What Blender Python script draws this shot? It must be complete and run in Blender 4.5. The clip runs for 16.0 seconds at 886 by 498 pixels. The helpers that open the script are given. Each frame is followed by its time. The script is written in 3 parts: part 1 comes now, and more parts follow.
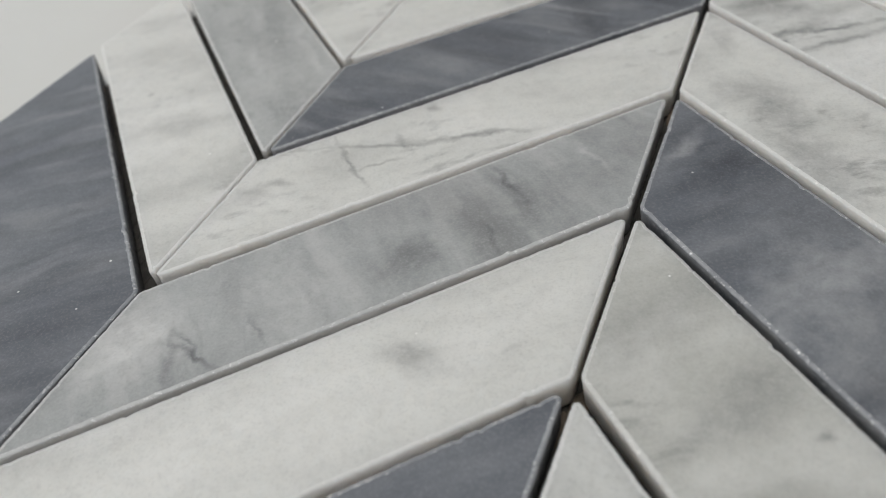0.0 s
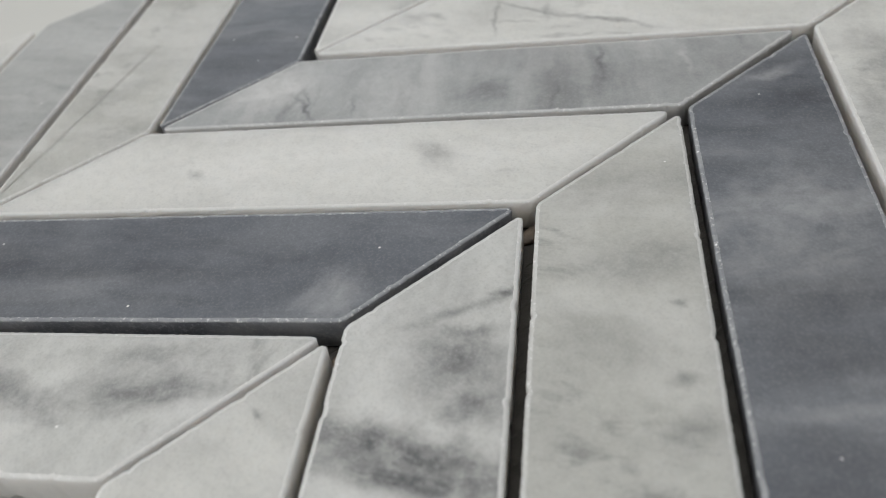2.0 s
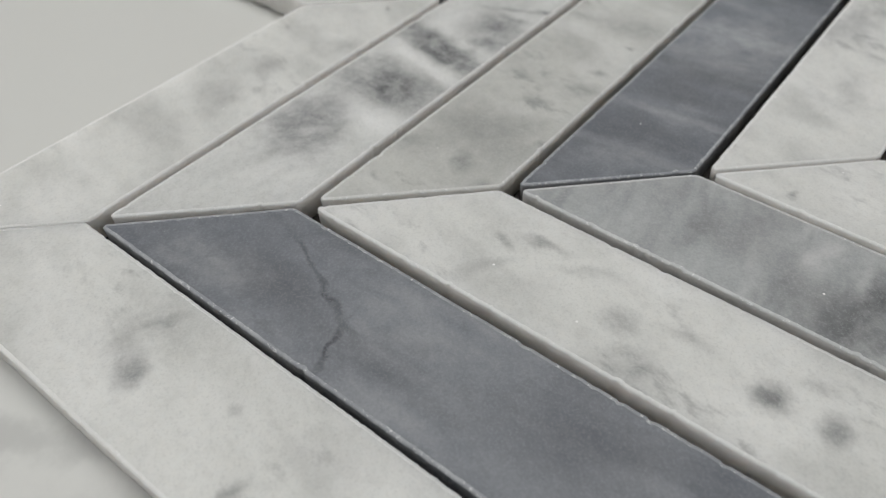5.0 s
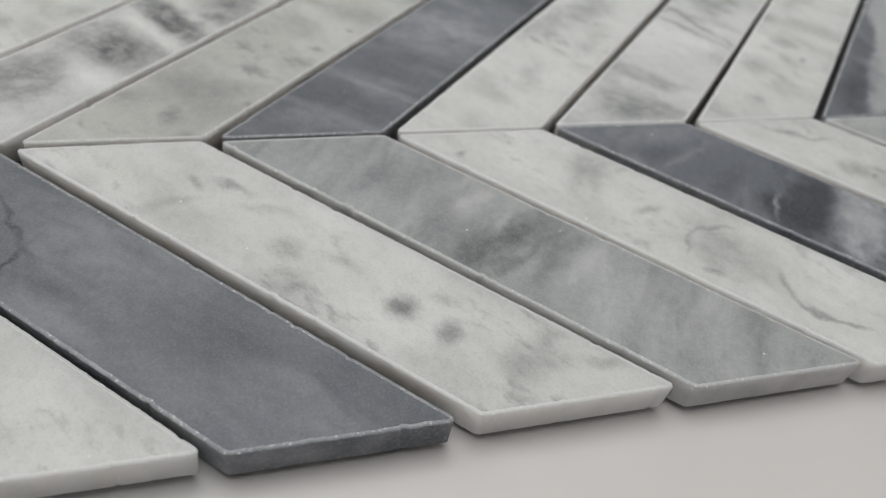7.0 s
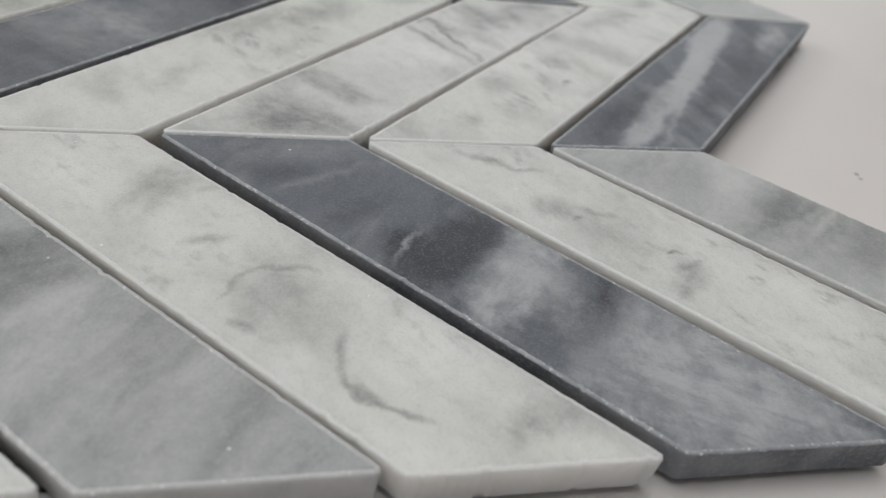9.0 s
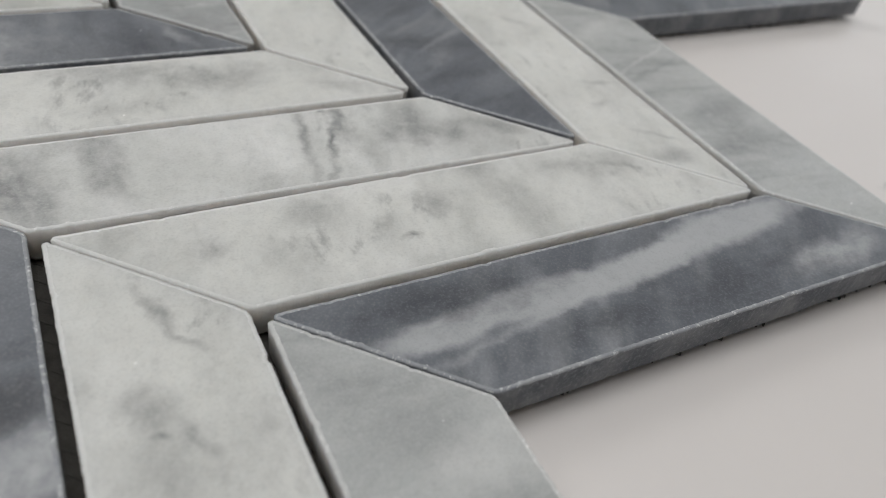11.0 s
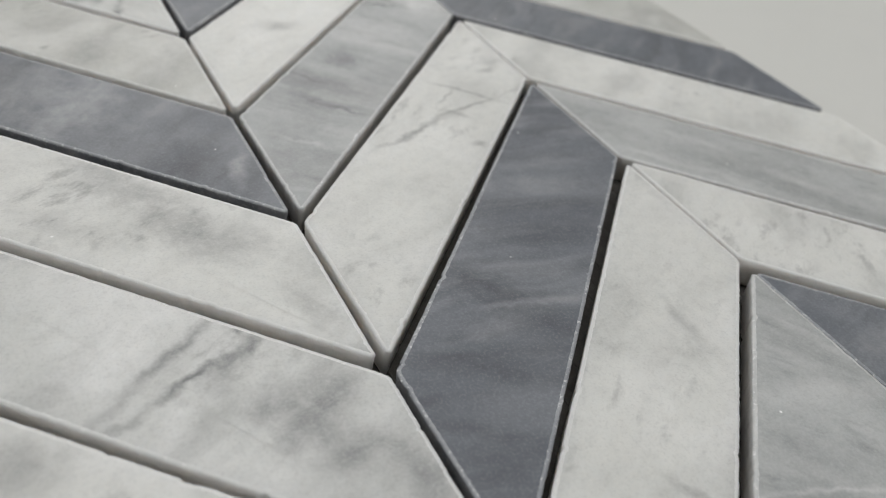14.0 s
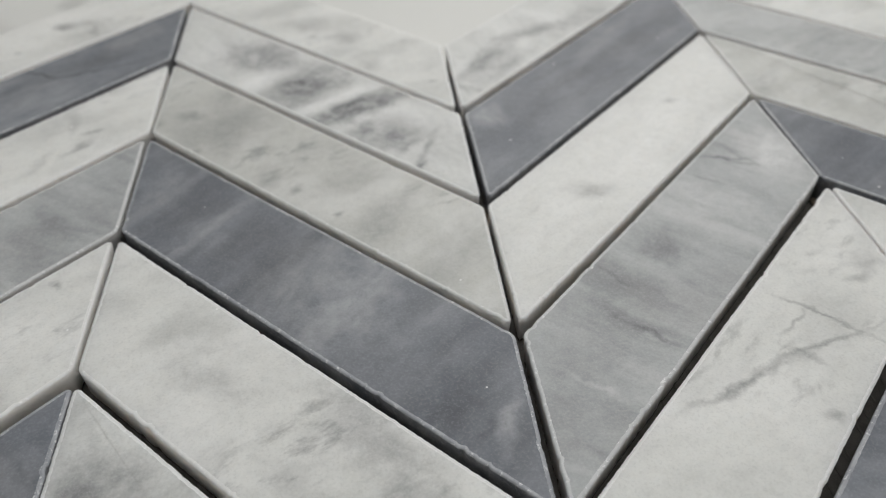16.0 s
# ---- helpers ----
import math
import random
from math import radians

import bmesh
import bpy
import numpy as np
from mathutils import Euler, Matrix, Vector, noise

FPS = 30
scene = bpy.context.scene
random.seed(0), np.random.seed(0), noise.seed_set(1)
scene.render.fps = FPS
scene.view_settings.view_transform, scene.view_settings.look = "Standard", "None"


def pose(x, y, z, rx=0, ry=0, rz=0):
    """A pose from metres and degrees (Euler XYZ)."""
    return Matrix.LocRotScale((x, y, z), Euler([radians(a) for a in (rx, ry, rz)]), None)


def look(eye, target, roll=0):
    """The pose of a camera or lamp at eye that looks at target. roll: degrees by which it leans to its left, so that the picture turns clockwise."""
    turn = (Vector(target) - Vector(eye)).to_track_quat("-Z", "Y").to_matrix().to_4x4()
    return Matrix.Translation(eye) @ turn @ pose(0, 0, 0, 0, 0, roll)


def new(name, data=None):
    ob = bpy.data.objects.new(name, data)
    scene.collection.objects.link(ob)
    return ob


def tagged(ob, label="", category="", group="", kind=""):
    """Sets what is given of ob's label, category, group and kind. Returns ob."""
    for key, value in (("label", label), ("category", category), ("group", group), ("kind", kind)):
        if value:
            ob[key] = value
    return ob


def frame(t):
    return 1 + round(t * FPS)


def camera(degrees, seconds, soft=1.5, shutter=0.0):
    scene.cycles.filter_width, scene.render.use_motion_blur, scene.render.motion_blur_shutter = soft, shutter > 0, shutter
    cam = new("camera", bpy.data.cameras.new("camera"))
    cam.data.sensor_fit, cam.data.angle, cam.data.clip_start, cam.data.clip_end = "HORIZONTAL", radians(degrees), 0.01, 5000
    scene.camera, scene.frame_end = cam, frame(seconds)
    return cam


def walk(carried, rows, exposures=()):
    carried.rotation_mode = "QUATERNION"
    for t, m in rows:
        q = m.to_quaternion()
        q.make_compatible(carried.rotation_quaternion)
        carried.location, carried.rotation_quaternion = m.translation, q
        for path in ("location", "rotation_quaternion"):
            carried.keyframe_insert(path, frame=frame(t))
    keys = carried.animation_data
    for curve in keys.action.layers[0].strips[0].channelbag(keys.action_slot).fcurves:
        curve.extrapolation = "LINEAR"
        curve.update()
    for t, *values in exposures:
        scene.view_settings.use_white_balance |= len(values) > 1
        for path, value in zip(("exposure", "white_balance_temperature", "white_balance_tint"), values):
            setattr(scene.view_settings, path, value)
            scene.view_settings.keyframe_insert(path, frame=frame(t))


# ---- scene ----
# A chevron mosaic sheet of marble tiles on a white stone tabletop, in a plain daylit room that stays out of view.

# ---- camera ----
cam = camera(58.50, 16.0, soft=0.65)
cam.data.dof.use_dof = True
cam.data.dof.focus_distance = 0.131
cam.data.dof.aperture_fstop = 18.0
walk(cam, [
    (0.00, pose(0.0204, -0.0668, 0.0940, 48.60, 8.09, 22.11)),
    (0.50, pose(0.0337, -0.0701, 0.0951, 47.48, 8.00, 29.42)),
    (1.00, pose(0.0492, -0.0690, 0.0920, 47.37, 7.97, 37.07)),
    (1.50, pose(0.0646, -0.0675, 0.0924, 47.28, 8.02, 44.79)),
    (2.00, pose(0.0784, -0.0652, 0.0925, 47.28, 7.93, 52.18)),
    (2.50, pose(0.0947, -0.0622, 0.0956, 46.99, 7.39, 59.78)),
    (3.00, pose(0.1175, -0.0582, 0.0981, 47.34, 6.83, 66.68)),
    (3.50, pose(0.1371, -0.0528, 0.0967, 47.54, 5.38, 72.78)),
    (4.00, pose(0.1551, -0.0504, 0.0967, 47.05, 3.78, 78.21)),
    (4.20, pose(0.1637, -0.0499, 0.0988, 46.17, 3.02, 80.15)),
    (4.75, pose(0.1806, -0.0573, 0.1032, 45.17, 1.08, 82.83)),
    (5.25, pose(0.1952, -0.0717, 0.1101, 44.34, -1.25, 82.62)),
    (5.75, pose(0.2066, -0.0816, 0.1159, 44.04, -3.63, 81.00)),
    (6.30, pose(0.2131, -0.0738, 0.1162, 44.74, -5.61, 78.81)),
    (6.50, pose(0.2133, -0.0637, 0.1144, 45.02, -6.68, 77.38)),
    (7.00, pose(0.2166, -0.0381, 0.1092, 46.85, -7.89, 75.49)),
    (7.50, pose(0.2178, -0.0036, 0.1000, 48.71, -8.33, 75.16)),
    (8.00, pose(0.2159, 0.0261, 0.0977, 49.89, -8.60, 76.01)),
    (8.50, pose(0.2145, 0.0466, 0.0906, 50.51, -8.79, 77.75)),
    (9.00, pose(0.2073, 0.0574, 0.0887, 51.08, -8.57, 79.58)),
    (9.50, pose(0.1957, 0.0860, 0.0880, 51.14, -8.42, 86.79)),
    (10.00, pose(0.1838, 0.1144, 0.0892, 50.95, -8.38, 94.13)),
    (10.60, pose(0.1667, 0.1404, 0.0901, 50.88, -8.28, 102.08)),
    (11.25, pose(0.1398, 0.1642, 0.0910, 51.02, -8.15, 111.92)),
    (11.90, pose(0.1110, 0.1813, 0.0919, 51.21, -8.15, 121.64)),
    (12.50, pose(0.0893, 0.1893, 0.0929, 51.29, -8.35, 129.28)),
    (13.00, pose(0.0710, 0.1931, 0.0941, 51.25, -8.66, 136.18)),
    (13.50, pose(0.0560, 0.1916, 0.0931, 51.19, -8.33, 143.78)),
    (14.00, pose(0.0440, 0.1820, 0.0967, 50.95, -8.58, 151.14)),
    (14.50, pose(0.0328, 0.1720, 0.0997, 50.92, -8.03, 158.48)),
    (15.00, pose(0.0239, 0.1587, 0.1044, 50.65, -6.54, 165.41)),
    (15.50, pose(0.0193, 0.1432, 0.1056, 50.82, -4.01, 171.50)),
    (16.00, pose(0.0240, 0.1328, 0.1102, 49.56, 0.30, 173.36)),
])

# ---- world and lights ----
scene.view_settings.exposure = -0.75
world = bpy.data.worlds.new("sky")
scene.world = world
world.use_nodes = True
wn, wl = world.node_tree.nodes, world.node_tree.links
wn.clear()
sky = wn.new("ShaderNodeTexSky")
sky.sky_type, sky.sun_disc = "NISHITA", False
sky.sun_elevation, sky.sun_rotation = radians(38), radians(193)
sky_bg, sky_out = wn.new("ShaderNodeBackground"), wn.new("ShaderNodeOutputWorld")
sky_bg.inputs["Strength"].default_value = 0.1
wl.new(sky.outputs[0], sky_bg.inputs[0])
wl.new(sky_bg.outputs[0], sky_out.inputs[0])


def window_or_fill_light(name, centre, target, width, height, watts, colour):
    """Light from an opening in the room: daylight, and an added fill in the east."""
    lamp = bpy.data.lights.new(name, "AREA")
    lamp.shape, lamp.size, lamp.size_y = "RECTANGLE", width, height
    lamp.energy, lamp.color = watts, colour
    ob = new(name, lamp)
    ob.matrix_world = look(centre, target)
    return ob


window_or_fill_light("skylight_light", (-0.25, -0.1, 1.83), (-0.25, -0.1, 0.0), 1.5, 1.2, 32, (1.0, 0.995, 0.98))
window_or_fill_light("window_or_fill_light", (-0.5, -1.46, 1.15), (-0.5, 0.0, 1.15), 1.1, 0.6, 18, (1.0, 0.99, 0.97))
window_or_fill_light("window_or_fill_light", (-2.36, 1.45, 0.85), (0.0, 1.45, 0.85), 1.9, 1.0, 12, (1.0, 1.0, 0.99))
# added fill for the tile flanks that face east, no window known there
window_or_fill_light("window_or_fill_light", (2.36, 0.4, 0.9), (0.0, 0.4, 0.9), 2.2, 1.1, 1.5, (1.0, 0.985, 0.96))

# ---- materials ----


class Nodes:
    """A short way to write node trees."""

    def __init__(self, name):
        self.mat = bpy.data.materials.new(name)
        self.mat.use_nodes = True
        self.tree = self.mat.node_tree
        self.bsdf = self.tree.nodes["Principled BSDF"]
        self.coord = self.tree.nodes.new("ShaderNodeTexCoord").outputs["Object"]

    def node(self, kind):
        return self.tree.nodes.new(kind)

    def link(self, value, socket):
        if isinstance(value, bpy.types.NodeSocket):
            self.tree.links.new(value, socket)
        elif value is not None:
            socket.default_value = value

    def math(self, op, a, b=None, c=None):
        n = self.node("ShaderNodeMath")
        n.operation = op
        for value, socket in zip((a, b, c), n.inputs):
            self.link(value, socket)
        return n.outputs[0]

    def vec(self, op, a, b=None):
        n = self.node("ShaderNodeVectorMath")
        n.operation = op
        self.link(a, n.inputs[0])
        self.link(b, n.inputs[1])
        return n.outputs["Value"] if op in ("LENGTH", "DOT_PRODUCT") else n.outputs[0]

    def place(self, vector, loc=(0, 0, 0), turn=0.0, size=(1, 1, 1)):
        """The vector as seen from loc, turned by some degrees, in units of size."""
        n = self.node("ShaderNodeMapping")
        n.vector_type = "TEXTURE"
        self.link(vector, n.inputs[0])
        n.inputs["Location"].default_value = loc
        n.inputs["Rotation"].default_value = (0, 0, radians(turn))
        n.inputs["Scale"].default_value = size
        return n.outputs[0]

    def noise(self, vector, scale, detail=3.0, rough=0.55, warp=0.0):
        n = self.node("ShaderNodeTexNoise")
        self.link(vector, n.inputs["Vector"])
        n.inputs["Scale"].default_value, n.inputs["Detail"].default_value = scale, detail
        n.inputs["Roughness"].default_value, n.inputs["Distortion"].default_value = rough, warp
        return n.outputs["Fac"], n.outputs["Color"]

    def step(self, value, low, high, out_low=0.0, out_high=1.0):
        n = self.node("ShaderNodeMapRange")
        n.interpolation_type = "SMOOTHSTEP"
        self.link(value, n.inputs[0])
        for socket, v in zip(n.inputs[1:5], (low, high, out_low, out_high)):
            socket.default_value = v
        return n.outputs[0]

    def mix(self, fac, a, b):
        n = self.node("ShaderNodeMix")
        n.data_type = "RGBA"
        self.link(fac, n.inputs[0])
        for value, socket in ((a, n.inputs[6]), (b, n.inputs[7])):
            self.link((*value, 1) if isinstance(value, tuple) else value, socket)
        return n.outputs[2]

    def bump(self, height, strength, distance):
        n = self.node("ShaderNodeBump")
        n.inputs["Strength"].default_value, n.inputs["Distance"].default_value = strength, distance
        self.link(height, n.inputs["Height"])
        self.link(n.outputs[0], self.bsdf.inputs["Normal"])

    def finish(self, colour, rough, ior=1.5):
        self.link(colour, self.bsdf.inputs["Base Color"])
        self.link(rough, self.bsdf.inputs["Roughness"])
        self.bsdf.inputs["IOR"].default_value = ior
        return self.mat


# light, middle and dark tone, lightest vein and streak strength of each sort of marble
STONE = {
    "white": ((0.665, 0.673, 0.648), (0.43, 0.44, 0.424), (0.14, 0.147, 0.15), (0.79, 0.796, 0.78), 0.12),
    "cloudy": ((0.50, 0.508, 0.48), (0.34, 0.348, 0.33), (0.14, 0.147, 0.145), (0.71, 0.717, 0.70), 0.15),
    "grey": ((0.378, 0.396, 0.397), (0.24, 0.247, 0.25), (0.095, 0.10, 0.107), (0.62, 0.628, 0.624), 0.5),
    "silver": ((0.44, 0.457, 0.454), (0.33, 0.344, 0.342), (0.11, 0.116, 0.12), (0.66, 0.667, 0.66), 0.4),
    "pale": ((0.60, 0.612, 0.594), (0.42, 0.43, 0.42), (0.095, 0.10, 0.106), (0.78, 0.787, 0.778), 0.16),
    "dark": ((0.128, 0.142, 0.165), (0.09, 0.1, 0.119), (0.03, 0.034, 0.045), (0.42, 0.434, 0.448), 0.45),
}


def translucent(m, sort):
    """Light strays a few millimetres through the pale stone."""
    m.bsdf.inputs["Subsurface Weight"].default_value = {"white": 0.85, "cloudy": 0.8, "pale": 0.75, "silver": 0.6, "grey": 0.5, "dark": 0.15}[sort]
    m.bsdf.inputs["Subsurface Radius"].default_value = (1.0, 0.96, 0.92)
    m.bsdf.inputs["Subsurface Scale"].default_value = 0.007


def lit_worn_edge(sort):
    """The rubbed arris of a tile: crushed crystals, with a rim highlight painted paler."""
    light, middle, dark, vein, _ = STONE[sort]
    m = Nodes("lit_worn_" + sort + "_edge")
    tone = m.step(m.noise(m.coord, 260, 4, 0.6)[0], 0.35, 0.7)
    bruise = tuple(v + 0.5 * (0.88 - v) for v in vein)
    colour = m.mix(tone, tuple(0.6 * a + 0.4 * b for a, b in zip(light, vein)), tuple(0.25 * a + 0.75 * b for a, b in zip(light, vein)))
    crumb = m.noise(m.coord, 1500, 3, 0.7)[0]
    colour = m.mix(m.math("MULTIPLY", m.step(crumb, 0.56, 0.66), 0.8), colour, bruise)
    # crystal sparkle along the edge, painted as near-white dots
    glint = m.node("ShaderNodeTexVoronoi")
    m.link(m.coord, glint.inputs["Vector"])
    glint.inputs["Scale"].default_value = 900
    pick = m.node("ShaderNodeSeparateColor")
    m.link(glint.outputs["Color"], pick.inputs[0])
    lit = m.math("MULTIPLY", m.step(pick.outputs[0], 0.93, 0.95), m.step(glint.outputs["Distance"], 0.3, 0.1))
    colour = m.mix(m.math("MULTIPLY", lit, 0.8), colour, (0.92, 0.92, 0.91))
    m.bump(crumb, 0.45, 0.0003)
    translucent(m, sort)
    return m.finish(colour, 0.42)


def marble(sort, seed, grain, mottle, blots):
    """Honed marble. grain: the direction of its streaks in degrees. mottle: how cloudy it is. blots: veins and patches as (x, y, half length,
    half width, direction, darker (-) or lighter (+)) in mm and degrees from the tile's middle."""
    light, middle, dark, vein, streaky = STONE[sort]
    m = Nodes(sort + "_marble")
    here = m.vec("ADD", m.coord, (seed * 0.37, seed * 0.61, seed * 0.23))
    warp = m.vec("SCALE", m.vec("SUBTRACT", m.noise(here, 45, 2, 0.45)[1], (0.5, 0.5, 0.5)))
    warp.node.inputs["Scale"].default_value = 0.008
    bent = m.vec("ADD", here, warp)
    # soft clouds, then streaks along the grain, then small flecks
    smoke = m.place(bent, turn=grain, size=(0.022, 0.013, 0.02))
    cloud = m.step(m.noise(smoke, 1.0, 2.5, 0.45)[0], 0.42, 0.74)
    colour = m.mix(m.math("MULTIPLY", cloud, 0.8 * mottle), light, middle)
    snow = m.step(m.noise(m.vec("ADD", smoke, (3.7, 8.2, 1.3)), 0.9, 3, 0.5)[0], 0.46, 0.66)
    colour = m.mix(m.math("MULTIPLY", snow, 0.4 if sort in ("white", "cloudy", "pale") else 0.12), colour, vein)
    along = m.place(bent, turn=grain, size=(0.04, 0.009 if sort == "dark" else 0.0075, 0.02))
    streak = m.step(m.noise(along, 1.0, 4, 0.52)[0], 0.46, 0.78)
    colour = m.mix(m.math("MULTIPLY", streak, streaky), colour, dark)
    pale = m.step(m.noise(m.vec("ADD", along, (7.3, 1.9, 4.1)), 1.2, 3, 0.5)[0], 0.50, 0.76)
    colour = m.mix(m.math("MULTIPLY", pale, streaky * 0.62), colour, vein)
    thread = m.step(m.noise(m.place(bent, turn=grain, size=(0.026, 0.0019, 0.02)), 1.0, 3, 0.5)[0], 0.55, 0.78)
    colour = m.mix(m.math("MULTIPLY", thread, streaky * (0.14 if sort == "dark" else 0.28)), colour, vein if sort == "dark" else dark)
    fleck = m.step(m.noise(m.place(bent, turn=grain, size=(0.007, 0.0035, 0.005)), 1.0, 4, 0.6)[0], 0.52, 0.72)
    patchy = m.step(m.noise(here, 34, 3)[0], 0.46, 0.64)
    colour = m.mix(m.math("MULTIPLY", m.math("MULTIPLY", fleck, patchy), 0.55 * mottle if sort in ("white", "cloudy") else 0.3), colour, dark)
    # the veins and patches that this tile shows, ragged and broken
    crook = m.vec("SCALE", m.vec("SUBTRACT", m.noise(here, 170, 4, 0.6)[1], (0.5, 0.5, 0.5)))
    crook.node.inputs["Scale"].default_value = 0.003
    half_warp = m.vec("MULTIPLY", warp, (0.4, 0.4, 0.4))
    spot = m.vec("ADD", m.vec("ADD", m.coord, half_warp), crook)
    rag = m.math("MULTIPLY", m.math("SUBTRACT", m.noise(here, 210, 4, 0.65)[0], 0.5), 1.2)
    broken = m.step(m.noise(bent, 150, 4, 0.6)[0], 0.34, 0.58, 0.65, 1.0)
    loose = m.vec("ADD", m.vec("ADD", m.coord, m.vec("MULTIPLY", warp, (0.7, 0.7, 0.7))), m.vec("MULTIPLY", crook, (1.7, 1.7, 1.7)))
    for x, y, a, b, turn, amount in blots:
        q = m.place(loose if b < 1.6 else spot, (x / 1000, y / 1000, 0), turn, (1.4 * a / 1000, (1.0 if b < 1.6 else 1.6) * b / 1000, 1.0))
        strong, thin = abs(amount) > 0.9, b < 1.6
        away = m.math("ADD", m.vec("LENGTH", m.vec("MULTIPLY", q, (1, 1, 0))), m.math("MULTIPLY", rag, 0.5 if strong else 1.0))
        core, rim = (0.55, 1.15) if strong else (-0.2, 1.6) if thin else (0.3, 1.3) if abs(amount) > 0.8 else (0.0, 1.45)
        mask = m.step(away, core, rim, min(1.0, (1.15 if thin else 1.5) * abs(amount)), 0.0)
        if not thin:
            fibre = m.noise(m.place(spot, turn=turn, size=(0.010, 0.0032, 0.01)), 1.0, 4, 0.6)[0]
            mask = m.math("MULTIPLY", mask, m.step(fibre, 0.32, 0.58, 0.9 if strong else 0.62, 1.0))
        mask = m.math("MULTIPLY", mask, 0.92 if strong else broken)
        colour = m.mix(mask, colour, dark if amount < 0 else vein)
    # crystal grain, coarse like sugar and fine
    sugar = m.noise(here, 520, 3, 0.6)[0]
    colour = m.mix(m.math("MULTIPLY", m.step(sugar, 0.46, 0.7), 0.04 if sort == "dark" else 0.09), colour, vein)
    colour = m.mix(m.math("MULTIPLY", m.step(sugar, 0.54, 0.3), 0.07), colour, dark)
    fine = m.noise(here, 1900, 2, 0.7)[0]
    colour = m.mix(m.math("MULTIPLY", m.step(fine, 0.48, 0.72), 0.13), colour, vein)
    colour = m.mix(m.math("MULTIPLY", m.step(fine, 0.5, 0.28), 0.11), colour, dark)
    sparkle = m.node("ShaderNodeTexVoronoi")
    m.link(here, sparkle.inputs["Vector"])
    sparkle.inputs["Scale"].default_value = 1500
    # glints of open crystal faces, painted as near-white dots, and small white bruises
    glint = m.node("ShaderNodeTexVoronoi")
    m.link(here, glint.inputs["Vector"])
    glint.inputs["Scale"].default_value = 420
    pick = m.node("ShaderNodeSeparateColor")
    m.link(glint.outputs["Color"], pick.inputs[0])
    lit = m.math("MULTIPLY", m.step(pick.outputs[0], 0.984, 0.99), m.step(glint.outputs["Distance"], 0.14, 0.05))
    colour = m.mix(m.math("MULTIPLY", lit, 0.85), colour, (0.9, 0.9, 0.89))
    rough = m.math("ADD", m.step(m.noise(here, 60, 3)[0], 0.3, 0.7, 0.40, 0.50), m.math("MULTIPLY", fine, 0.08))
    m.bump(m.math("ADD", m.math("MULTIPLY", fine, 0.6), m.math("MULTIPLY", sparkle.outputs["Distance"], 0.4)), 0.05, 0.0003)
    translucent(m, sort)
    return m.finish(colour, rough)


def lit_sawn(sort):
    """The sawn flank of a tile: matt scored stone, painted paler and pinker for bounced light."""
    light, middle, dark, vein, _ = STONE[sort]
    m = Nodes("lit_sawn_" + sort + "_marble")
    tone = m.noise(m.coord, 90, 4)[0]
    colour = m.mix(m.step(tone, 0.35, 0.7), tuple(0.5 * (a + b) * k for a, b, k in zip(vein, light, (1.0, 0.975, 0.968))), tuple(v * k for v, k in zip(vein if sort != "dark" else light, (1.0, 0.975, 0.968))))
    score = m.noise(m.place(m.coord, size=(1, 1, 0.12)), 700, 3, 0.7)[0]
    pit = m.noise(m.coord, 1300, 3, 0.7)[0]
    colour = m.mix(m.math("MULTIPLY", m.step(pit, 0.48, 0.7), 0.4), colour, vein)
    translucent(m, sort)
    m.bump(m.math("ADD", score, pit), 0.5, 0.0004)
    return m.finish(colour, 0.6)


def tabletop_stone():
    m = Nodes("polished_white_stone")
    warp = m.vec("SCALE", m.vec("SUBTRACT", m.noise(m.coord, 9, 4)[1], (0.5, 0.5, 0.5)))
    warp.node.inputs["Scale"].default_value = 0.10
    bent = m.vec("ADD", m.coord, warp)
    cloud = m.step(m.noise(bent, 7, 4, 0.5)[0], 0.35, 0.75)
    colour = m.mix(cloud, (0.70, 0.67, 0.655), (0.665, 0.637, 0.622))
    # the slab turns from a faint pink to a faint green towards its front corner
    drift = m.vec("DOT_PRODUCT", bent, (-0.6, -0.8, 0.0))
    colour = m.mix(m.step(drift, -0.10, 0.04), colour, (0.625, 0.632, 0.608))
    # a few grey veins cross the slab near its front corner
    crook = m.vec("SCALE", m.vec("SUBTRACT", m.noise(m.coord, 70, 4, 0.6)[1], (0.5, 0.5, 0.5)))
    crook.node.inputs["Scale"].default_value = 0.016
    near = m.vec("ADD", m.coord, crook)
    rag = m.math("MULTIPLY", m.math("SUBTRACT", m.noise(m.coord, 90, 5, 0.65)[0], 0.5), 1.6)
    for x, y, a, b, turn, amount in ((132, -110, 11, 2.2, 105, 0.55), (144, -96, 11, 1.6, 123, 0.5), (138, -108, 24, 13, 118, 0.32),
                                     (118, -128, 26, 5, 95, 0.4), (-38, 227, 9, 1.2, 128, 0.5),
                                     (-43, 240, 6, 1.0, 83, 0.45)):
        q = m.place(near, (x / 1000, y / 1000, 0), turn, (a / 1000, b / 1000, 1.0))
        away = m.math("ADD", m.vec("LENGTH", m.vec("MULTIPLY", q, (1, 1, 0))), rag)
        colour = m.mix(m.step(away, 0.3, 1.3, amount, 0.0), colour, (0.30, 0.305, 0.30))
    for x, y, r in ((72.5, 197.1, 0.45), (74.5, 196.9, 0.35), (98.0, 192.3, 0.4)):
        away = m.vec("LENGTH", m.vec("MULTIPLY", m.place(m.coord, (x / 1000, y / 1000, 0)), (1, 1, 0)))
        colour = m.mix(m.step(away, r / 1000, 1.7 * r / 1000, 0.7, 0.0), colour, (0.12, 0.12, 0.115))
    rough = m.step(m.noise(m.coord, 35, 2)[0], 0.3, 0.7, 0.38, 0.44)
    return m.finish(colour, rough)


